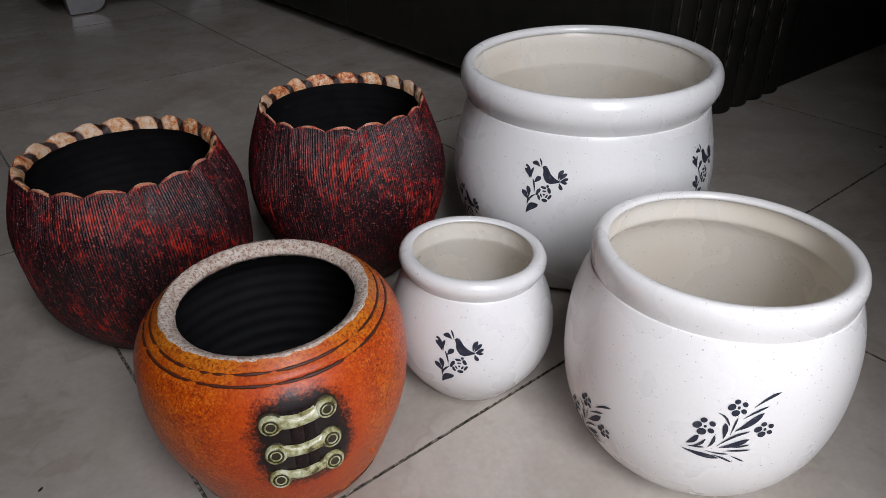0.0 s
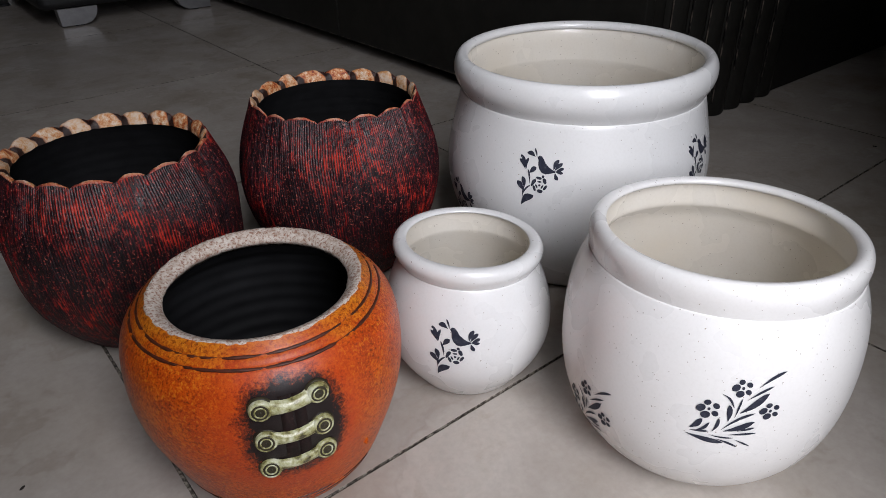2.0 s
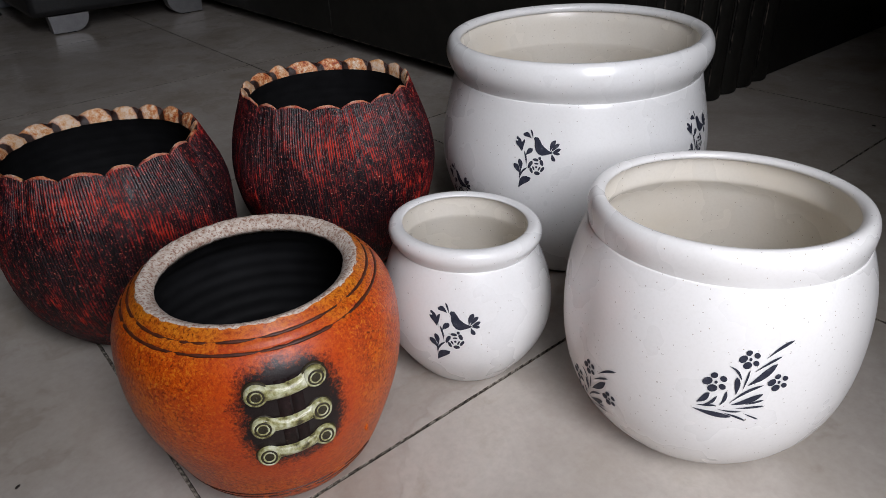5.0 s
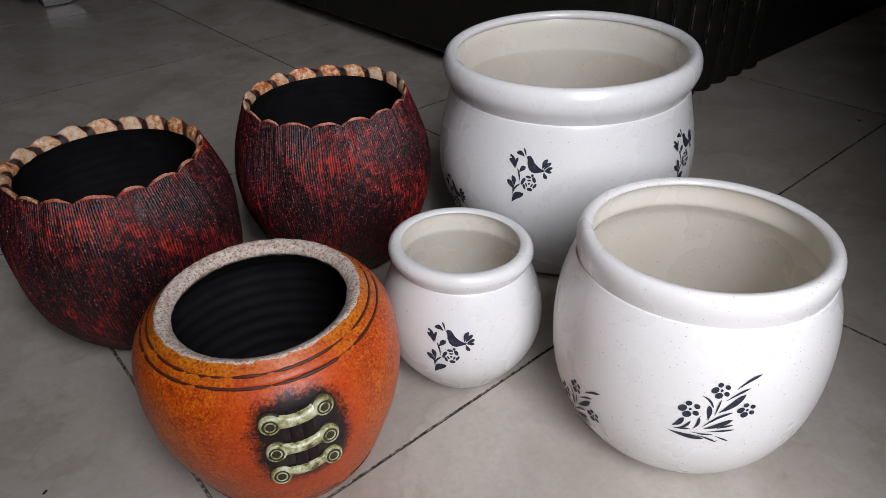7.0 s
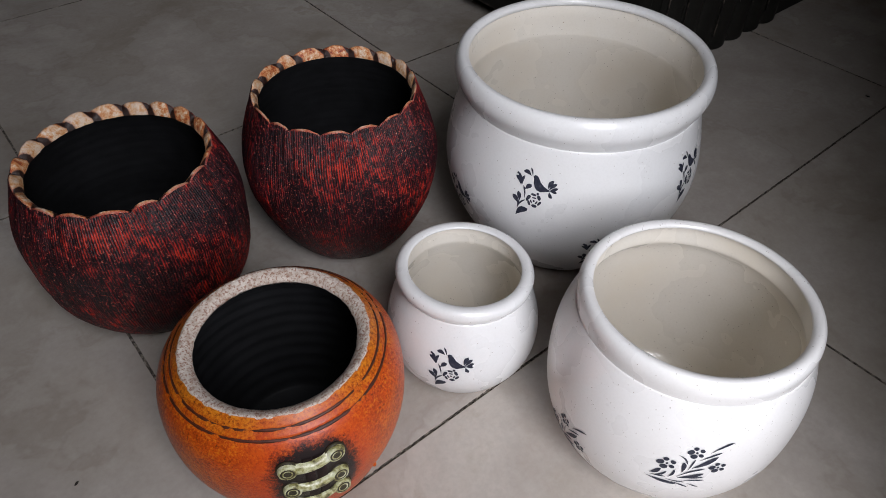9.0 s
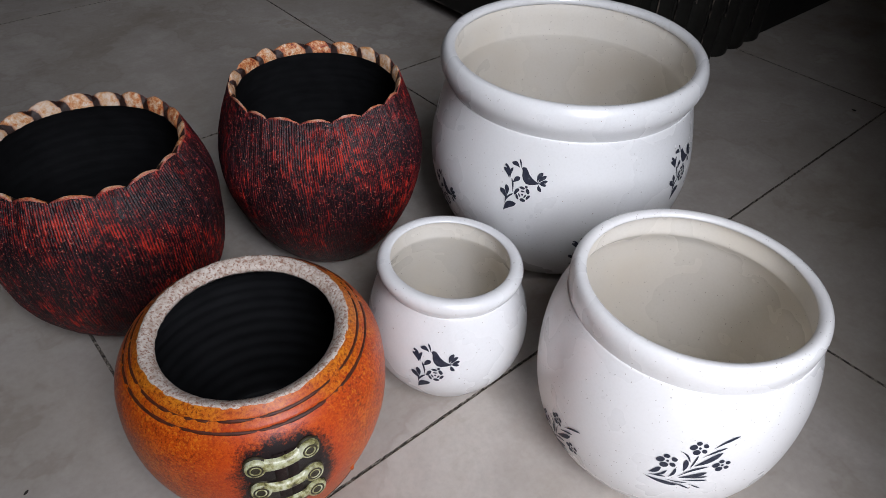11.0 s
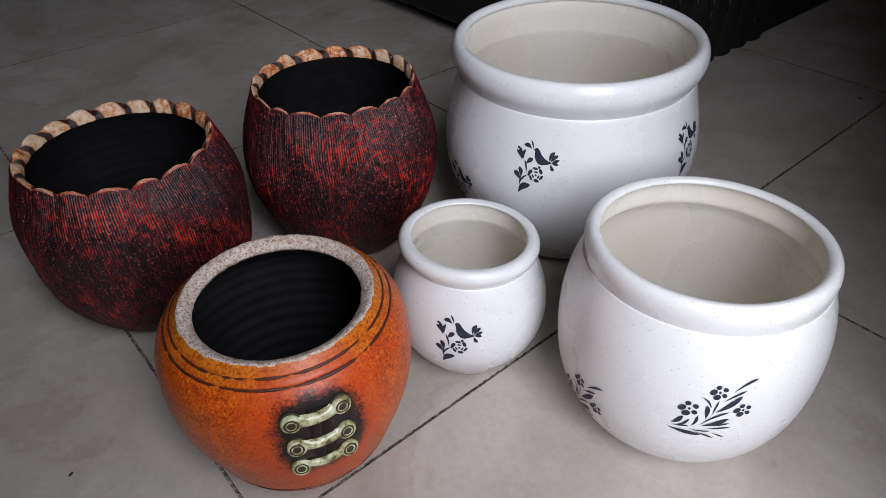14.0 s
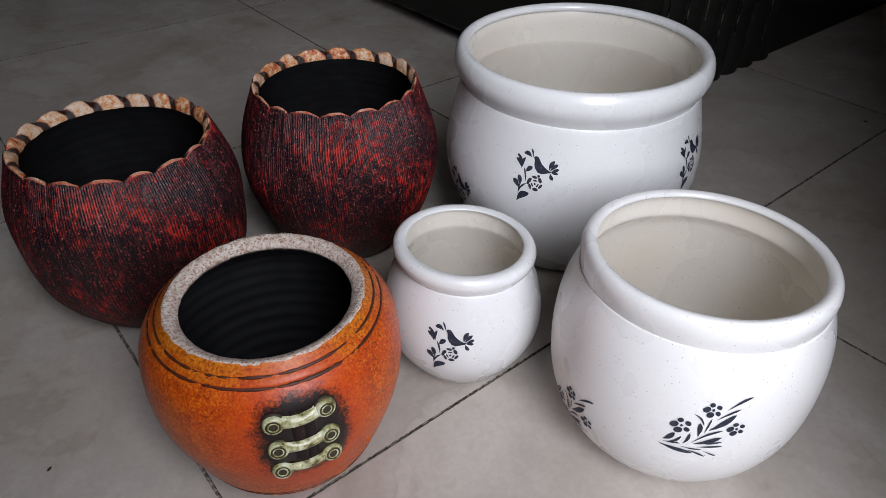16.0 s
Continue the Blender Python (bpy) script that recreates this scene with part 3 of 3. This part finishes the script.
def orange_pot(x, y):
    pot = thing("ceramic_pot", x, y)
    zk = hk(0.173, (0, 0.06, 0.25, 0.5, 0.75, 0.92, 1))
    f = curve_at(zk, (0.0590, 0.0687, 0.0858, 0.0994, 0.1012, 0.0902, 0.0757))
    top = 0.173
    rows = [(0.001, 0.003), (f(0) - 0.006, 0.003), (f(0) - 0.004, 0.0)]
    grooves = ((0.1665, 0.0010), (0.1610, 0.0011), (0.030, 0.0006), (0.024, 0.0006))
    n = 240
    for i in range(n + 1):
        z = top * i / n
        cut = sum(d * math.exp(-((z - g) / 0.0009) ** 2) for g, d in grooves)
        rows.append((f(z) - cut, max(z, 0.001)))
    body = part("body", revolve(rows, 144), M_ORANGE, pot, "mottled orange glazed body")
    for g, wob, w in ((0.1666, 0.0012, 0.0007), (0.1611, 0.0009, 0.00075), (0.0300, 0.0005, 0.0006), (0.0240, 0.0005, 0.0006)):
        bm = bmesh.new()
        seg = 288
        rings = []
        for i in range(seg):
            a = 2 * math.pi * i / seg
            zz = g + wob * noise.noise((math.cos(a) * 1.3, math.sin(a) * 1.3, g * 300))
            fade = noise.noise((math.cos(a) * 4.5, math.sin(a) * 4.5, g * 90)) + 0.6 * noise.noise((math.cos(a) * 17, math.sin(a) * 17, g * 50))
            ww = w * max(0.10, 0.62 + 1.15 * fade)
            rise = 0.0007 if fade > -0.22 else -0.0004
            row = []
            for dz, lift in ((-1, -0.0008), (-0.6, rise - 0.00035), (0.6, rise - 0.00035), (1, -0.0008)):
                z = zz + dz * ww
                row.append(bm.verts.new(((f(z) + lift) * math.cos(a), (f(z) + lift) * math.sin(a), z)))
            rings.append(row)
        for i in range(seg):
            p, q = rings[i], rings[(i + 1) % seg]
            for j in range(3):
                bm.faces.new((p[j], q[j], q[j + 1], p[j + 1]))
        part("groove", bm, M_GROOVE, body, "thin dark brown ring line")

    def rough_ring(px, py, pz):
        k = 0.0004 * noise.noise((px * 90, py * 90, pz * 90)) + 0.0005 * noise.noise((px * 260, py * 260, pz * 260))
        s = 1 + k / 0.07
        return (px * s, py * s, pz + 0.5 * k)
    ring = [(0.0768, 0.1706), (0.0764, 0.1722), (0.0755, 0.1733), (0.0736, 0.1732), (0.0706, 0.1719), (0.0676, 0.1697), (0.0658, 0.1676), (0.0652, 0.1662), (0.0655, 0.1650), (0.069, 0.1600)]
    part("rim", revolve(ring, 200, rough_ring, closed=True), M_RAW, pot, "bare pale clay ring")
    inner = []
    for i in range(70):
        z = 0.166 - (0.166 - 0.012) * i / 69
        ridge = 0.00045 * math.sin(z * 2 * math.pi / 0.0125)
        inner.append((min(f(z) - 0.009, 0.0656 + (0.166 - z) * 0.9) + ridge, z))
    inner.append((0.001, 0.011))
    part("inner_wall", revolve(inner, 96), M_DARK_IN, pot, "dark thrown inside with finger ridges")

    def skin(az, z, lift):
        r = f(z) + lift
        return Vector((r * math.cos(az), r * math.sin(az), z))
    # two upright straps behind the toggles
    bm = bmesh.new()
    for side in (-1, 1):
        rows2 = []
        for i in range(14):
            z = 0.083 + 0.062 * i / 13
            rows2.append([bm.verts.new(skin(PATCH_AZ + (side * 0.043 + du) / 1.0, z, up)) for du, up in ((-0.040, -0.001), (-0.036, 0.0010), (0.036, 0.0012), (0.040, -0.001))])
        for p, q in zip(rows2, rows2[1:]):
            for j in range(3):
                bm.faces.new((p[j], p[j + 1], q[j + 1], q[j]))
    part("strap", bm, M_STRAP, pot, "dark brown strap relief")
    for zl, zr in ((0.1385, 0.1405), (0.1145, 0.1158), (0.0885, 0.0920)):
        toggle(pot, skin, radians(-117.0), zl, radians(-96.4), zr)
    bm = bmesh.new()
    bmesh.ops.create_uvsphere(bm, u_segments=12, v_segments=8, radius=0.0022)
    o = skin(radians(-73.5), 0.064, 0.0)
    for v in bm.verts:
        v.co = Vector((v.co.x * 0.8, v.co.y * 0.8, v.co.z * 1.9)) + o
    part("drip", bm, M_ORANGE, pot, "small brown glaze drip")
    return tagged(pot, "round orange glazed pot with three bone toggles on a scorched patch", "pot")


def toggle(pot, skin, az0, z0, az1, z1):
    """A bone-like toggle: a waisted bar between two scrolled discs."""
    bm = bmesh.new()
    k, m = 22, 9
    rows = []
    for i in range(k):
        t = 0.13 + 0.74 * i / (k - 1)
        az, z = az0 + (az1 - az0) * t, z0 + (z1 - z0) * t
        mid = math.sin(math.pi * i / (k - 1))
        half = 0.0053 - 0.0010 * mid
        z += -0.0012 * mid
        row = []
        for j in range(m):
            a = math.pi * j / (m - 1)
            row.append(bm.verts.new(skin(az, z - half * math.cos(a), 0.0008 + (0.0024 + 0.0020 * mid ** 0.6) * math.sin(a))))
        rows.append(row)
    for p, q in zip(rows, rows[1:]):
        for j in range(m - 1):
            bm.faces.new((p[j], p[j + 1], q[j + 1], q[j]))
    holder = part("toggle", bm, M_BONE, pot, "cream green bone-shaped toggle")
    for az, z in ((az0, z0), (az1, z1)):
        o = skin(az, z, 0.0016)
        nrm = Vector((math.cos(az), math.sin(az), 0.12)).normalized()
        tu = Vector((-math.sin(az), math.cos(az), 0))
        tv = nrm.cross(tu)
        for name, prof, mat in (("scroll", ((0.0001, 0.0030), (0.0016, 0.0032), (0.0022, 0.0020), (0.0028, 0.0018), (0.0034, 0.0034), (0.0045, 0.0036), (0.0051, 0.0022), (0.0056, 0.0022), (0.0062, 0.0034), (0.0076, 0.0030), (0.0084, 0.0010), (0.0086, -0.0055)), M_BONE),
                                ("scroll_dark_ring", ((0.0018, 0.0033), (0.0025, 0.0036), (0.0033, 0.0034)), M_BONE_DARK),
                                ("scroll_dark_ring", ((0.0045, 0.0034), (0.0053, 0.0037), (0.0061, 0.0033)), M_BONE_DARK),
                                # dark ring drawn in for the shadow round the disc's foot
                                ("scroll_dark_ring", ((0.0084, -0.0010), (0.0089, -0.0004), (0.0095, -0.0008), (0.0098, -0.0030)), M_BONE_DARK),
                                ("scroll_eye", ((0.0001, 0.0038), (0.0008, 0.0038), (0.0011, 0.0028)), M_BONE_DARK)):
            b2 = bmesh.new()
            seg = 26
            rings = []
            for r, h in prof:
                rings.append([b2.verts.new(o + (tu * math.cos(2 * math.pi * i / seg) + tv * math.sin(2 * math.pi * i / seg)) * r * 0.88 * (1 + 0.05 * math.sin(2 * math.pi * i / seg + z * 900)) + nrm * (h * 0.8)) for i in range(seg)])
            for p, q in zip(rings, rings[1:]):
                for i in range(seg):
                    b2.faces.new((p[i], p[(i + 1) % seg], q[(i + 1) % seg], q[i]))
            b2.faces.new(rings[0])
            part(name, b2, mat, holder)
    return holder


orange_pot(0.0800, 0.0660)


def red_pot(x, y, height, knots_r, inner_z, inner_r, lobes, phase, seed, label):
    """A combed dark red pot with a painted scalloped lip."""
    pot = thing("ceramic_pot", x, y)
    f = curve_at(hk(height, (0, 0.06, 0.25, 0.5, 0.75, 1)), knots_r)
    rng = random.Random(seed)
    edges = [phase + 2 * math.pi * (i + rng.uniform(-0.12, 0.12)) / lobes for i in range(lobes)]
    edges.append(edges[0] + 2 * math.pi)

    def lobe(a):
        a = (a - edges[0]) % (2 * math.pi) + edges[0]
        for i in range(lobes):
            if edges[i] <= a <= edges[i + 1]:
                t = (a - edges[i]) / (edges[i + 1] - edges[i])
                return math.sin(math.pi * t) ** 0.6
        return 0.0
    top = height - 0.0035
    seg, n = 1320, 40
    bm = bmesh.new()
    lay = bm.verts.layers.float.new("rib")
    rings = []
    lobes_at = [lobe(2 * math.pi * i / seg) for i in range(seg)]
    ribs = 262
    rows = [(-1.0, 0.002), (0.0, 0.0)] + [(j / n, None) for j in range(n + 1)]
    for t, fixed in rows:
        ring = []
        for i in range(seg):
            a = 2 * math.pi * i / seg
            if fixed is not None:
                r = f(0) - (0.012 if t < 0 else 0.003)
                v = bm.verts.new((r * math.cos(a), r * math.sin(a), fixed))
                ring.append(v)
                continue
            z = max(0.0012, t * top)
            lift = max(0.0, (t - 0.86) / 0.14) ** 2
            zz = z + lift * (0.0040 * lobes_at[i])
            slant = a + 0.12 * (t - 0.5) + 0.035 * noise.noise((math.cos(a) * 3, math.sin(a) * 3, t * 3 + seed)) + 0.006 * noise.noise((math.cos(a) * 14, math.sin(a) * 14, t * 9 + seed))
            w = 0.5 + 0.5 * math.cos(slant * ribs)
            jit = noise.noise((math.cos(slant) * 34, math.sin(slant) * 34, t * 5 + seed))
            depth = 0.0017 * (0.65 + 0.8 * jit)
            lump = 0.0012 * noise.noise((math.cos(a) * 2.2, math.sin(a) * 2.2, t * 3.0 + seed * 7))
            r = f(z) + depth * (w - 0.5) + lump
            v = bm.verts.new((r * math.cos(a), r * math.sin(a), zz))
            v[lay] = w * (0.75 + 0.4 * jit)
            ring.append(v)
        rings.append(ring)
    for p, q in zip(rings, rings[1:]):
        for i in range(seg):
            bm.faces.new((p[i], p[(i + 1) % seg], q[(i + 1) % seg], q[i]))
    part("body", bm, M_RED, pot, "combed dark red and black body")
    # lip: one pillow for each scallop, sloping down to the dark inside
    ro = f(top) + 0.0005
    for i in range(lobes):
        bm = bmesh.new()
        dip = bm.verts.layers.float.new("dip")
        out = bm.verts.layers.float.new("outer")
        a0, a1 = edges[i], edges[i + 1]
        ku, kv = 21, 11
        grid = []
        puff = 0.85 + 0.3 * rng.random()
        for u in range(ku):
            t = u / (ku - 1)
            a = a0 + (a1 - a0) * t
            s = math.sin(math.pi * t) ** 0.6 if 0 < t < 1 else 0.0
            row = []
            for v in range(kv):
                q = v / (kv - 1)
                r = ro * (1 - q) + (inner_r + 0.0010 * (1 - s)) * q
                edge = top + 0.0044 * s * puff + 0.0007 * noise.noise((math.cos(a) * 22, math.sin(a) * 22, seed))
                z = edge + (inner_z - edge) * q ** 1.15 + 0.0030 * math.sin(math.pi * q ** 0.7) * (s ** 1.5)
                k = noise.noise((r * math.cos(a) * 150, r * math.sin(a) * 150, seed))
                z += 0.0007 * k
                if v == 0:
                    z -= 0.0012
                if v == kv - 1:
                    z -= 0.004
                vert = bm.verts.new((r * math.cos(a), r * math.sin(a), z))
                vert[dip] = 1 - min(1.0, 1.25 * max(0.0, math.sin(math.pi * min(1.0, max(0.0, t + 0.30 * (q - 0.5))))))
                vert[out] = max(0.0, 1 - q * 3.5)
                row.append(vert)
            grid.append(row)
        for p, q in zip(grid, grid[1:]):
            for j in range(kv - 1):
                bm.faces.new((p[j], p[j + 1], q[j + 1], q[j]))
        part("scallop", bm, M_SCALLOP, pot)
    inner = []
    for j in range(50):
        z = inner_z - 0.0032 - (inner_z - 0.0152) * j / 49
        inner.append((min(f(z) - 0.010, inner_r - 0.0004 + (inner_z - z) * 0.9) + 0.0003 * math.sin(z * 520), z))
    inner.append((0.001, 0.011))
    part("inner_wall", revolve(inner, 96), M_DARK_IN, pot, "black inside")
    return tagged(pot, label, "pot", "dark red scalloped pots")


red_pot(0.0633, 0.354, 0.1932, (0.0745, 0.0840, 0.1055, 0.1135, 0.1123, 0.0934), 0.1862, 0.0862, 19, radians(66.3), 3,
        "wide dark red combed pot with painted scalloped lip")
red_pot(0.2937, 0.304, 0.2086, (0.0609, 0.0723, 0.0959, 0.1116, 0.1086, 0.0886), 0.2012, 0.0842, 18, radians(67.6), 8,
        "tall dark red combed pot with painted scalloped lip")


# ---- far furniture ----
CX, CY = 0.847, 0.291


def cabinet():
    """A black-brown cabinet: long raised front, dark plinth, fluted end."""
    cab = thing("cabinet", CX, CY)
    part("plinth", box(0.05, 1.60, 0.04, 2.70, 0, 0.05), M_LACQ, cab, smooth=False)
    part("carcass", box(0.006, 1.62, 0.016, 2.72, 0.034, 0.80, 0.003), M_LACQ, cab, smooth=False)
    part("top", box(-0.012, 1.64, -0.012, 2.74, 0.802, 0.83, 0.004), M_LACQ, cab, smooth=False)
    for k, (y0, y1) in enumerate(((0.0, 0.905), (0.908, 1.81), (1.813, 2.72))):
        part("door", box(-0.016, 0.004, y0, y1, 0.031, 0.80, 0.0025), M_LACQ, cab, "plain black-brown lacquered door", smooth=False)
        # pale strip painted in for the highlight along the door's bottom edge
        part("worn_glint_edge", box(-0.0168, -0.0150, y0 + 0.01, y1 - 0.01, 0.0310, 0.0325), M_WORN_GLINT, cab, "pale edge line, chips and painted highlight", smooth=False)
    n, pitch = 7, 0.056
    x0 = 0.05
    for i in range(n):
        bm = bmesh.new()
        rows = []
        for z in (0.001, 0.004, 0.40, 0.80):
            row = []
            for j in range(11):
                a = math.pi * j / 10
                row.append(bm.verts.new((x0 + pitch * (i + 0.5) - 0.0265 * math.cos(a), 0.014 - 0.020 * math.sin(a) - (0.0 if z > 0.002 else -0.002), z)))
            rows.append(row)
        for p, q in zip(rows, rows[1:]):
            for j in range(10):
                bm.faces.new((p[j], p[j + 1], q[j + 1], q[j]))
        bm.faces.new(rows[0])
        rib = part("flute", bm, M_LACQ, cab, "rounded upright rib")
        bm = bmesh.new()
        xe = x0 + pitch * i + 0.0005
        box_into(bm, xe, xe + 0.0010, -0.0015, 0.0005, 0.03 + 0.05 * (i % 3), 0.62 - 0.04 * (i % 2))
        part("worn_glint_edge", bm, M_WORN_GLINT, rib, "pale edge line, chips and painted highlight", smooth=False)
    part("side_panel", box(x0 + n * pitch, 1.075, 0.006, 0.018, 0.002, 0.80, 0.002), M_LACQ, cab, "plain black-brown end panel", smooth=False)
    part("side_panel", box(1.080, 1.62, 0.004, 0.018, 0.002, 0.80, 0.002), M_LACQ, cab, "plain black-brown end panel", smooth=False)
    bm = box(1.0745, 1.0765, 0.0035, 0.006, 0.05, 0.7)
    part("worn_glint_edge", bm, M_WORN_GLINT, cab, "pale edge line, chips and painted highlight", smooth=False)
    return tagged(cab, "black-brown lacquered cabinet with fluted end on the tiles", "cabinet")


cabinet()


def low_seat():
    seat = thing("ottoman", 0.30, 1.925)
    part("base", box(0.0, 0.53, 0.015, 0.75, 0.052, 0.30, 0.02), M_FABRIC, seat, "black upholstered base")
    part("cushion", box(0.005, 0.525, 0.01, 0.75, 0.302, 0.42, 0.03), M_FABRIC, seat, "black padded cushion")
    for mirror, cx in ((1, 0.097), (-1, 0.447)):
        bm = bmesh.new()
        prof = [(-0.003, 0.052), (0.0, 0.006), (0.0, 0.004)]
        prof += [(0.062 + 0.045 * math.sin(t), 0.052 - 0.048 * math.cos(t)) for t in [math.pi / 2 * i / 8 for i in range(9)]]
        fr = [bm.verts.new((cx + mirror * (u - 0.05), 0.022, w)) for u, w in prof]
        bk = [bm.verts.new((cx + mirror * (u - 0.05), 0.062, w)) for u, w in prof]
        bm.faces.new(fr)
        bm.faces.new(list(reversed(bk)))
        for i in range(len(fr)):
            j = (i + 1) % len(fr)
            bm.faces.new((fr[i], fr[j], bk[j], bk[i]))
        foot = part("foot", bm, M_CHROME, seat, "short curved steel foot", smooth=False)
        part("glide", box(cx - 0.012, cx + 0.012, 0.030, 0.055, 0.0, 0.005), M_FABRIC, foot, "small black glide", smooth=False)
    for cx in (0.045, 0.485):
        part("rear_foot", box(cx - 0.04, cx + 0.04, 0.68, 0.72, 0.0, 0.053, 0.004), M_CHROME, seat, smooth=False)
    return tagged(seat, "black upholstered ottoman on short curved steel feet", "ottoman")


low_seat()

leg = thing("table_leg", 0.285, 2.47)
bm = bmesh.new()
bmesh.ops.create_cone(bm, cap_ends=True, segments=24, radius1=0.014, radius2=0.014, depth=0.42)
for v in bm.verts:
    v.co.z += 0.216
part("tube", bm, M_CHROME, leg)
bm = bmesh.new()
bmesh.ops.create_cone(bm, cap_ends=True, segments=24, radius1=0.020, radius2=0.016, depth=0.008)
for v in bm.verts:
    v.co.z += 0.004
part("foot_cap", bm, M_FABRIC, leg)
tagged(leg, "slim steel table leg standing on the tiles", "table leg")


def crumb(x, y, s, turn):
    bm = bmesh.new()
    bmesh.ops.create_icosphere(bm, subdivisions=2, radius=s)
    for v in bm.verts:
        k = 1 + 0.35 * noise.noise(v.co * (2.2 / s))
        v.co = Vector((v.co.x * 1.5 * k, v.co.y * 0.7 * k, max(0, v.co.z * 0.45 * k + s * 0.3)))
    ob = finish("crumb", bm, M_SPOT)
    ob.matrix_world = pose(x, y, 0, 0, 0, turn)
    tagged(ob, "small dark crumb lying on the tile", "crumb", "crumbs on the floor")


crumb(-0.104, 0.165, 0.0017, 30)
crumb(1.147, 0.034, 0.0024, 100)


# ---- floor tiles, last ----
def tile_mesh():
    s, g, c = 0.3, 0.0013, 0.0003
    bm = bmesh.new()
    a = s - g
    low = [bm.verts.new((x * a, y * a, -0.006)) for x, y in ((-1, -1), (1, -1), (1, 1), (-1, 1))]
    mid = [bm.verts.new((x * a, y * a, -c * 0.6)) for x, y in ((-1, -1), (1, -1), (1, 1), (-1, 1))]
    top = [bm.verts.new((x * (a - c), y * (a - c), 0.0)) for x, y in ((-1, -1), (1, -1), (1, 1), (-1, 1))]
    for p, q in ((low, mid), (mid, top)):
        for i in range(4):
            bm.faces.new((p[i], p[(i + 1) % 4], q[(i + 1) % 4], q[i]))
    for fc in bm.faces:
        fc.material_index = 1
    bm.faces.new(top)
    me = bpy.data.meshes.new("tile")
    bm.to_mesh(me)
    bm.free()
    me.materials.append(M_TILE)
    me.materials.append(M_GROUT)
    return me


tile_me = tile_mesh()
for ix in range(-4, 6):
    for iy in range(-3, 8):
        ob = new("tile", tile_me)
        ob.parent = floor
        ob.location = (0.3 + 0.6 * ix, 0.3 + 0.6 * iy, 0.0)
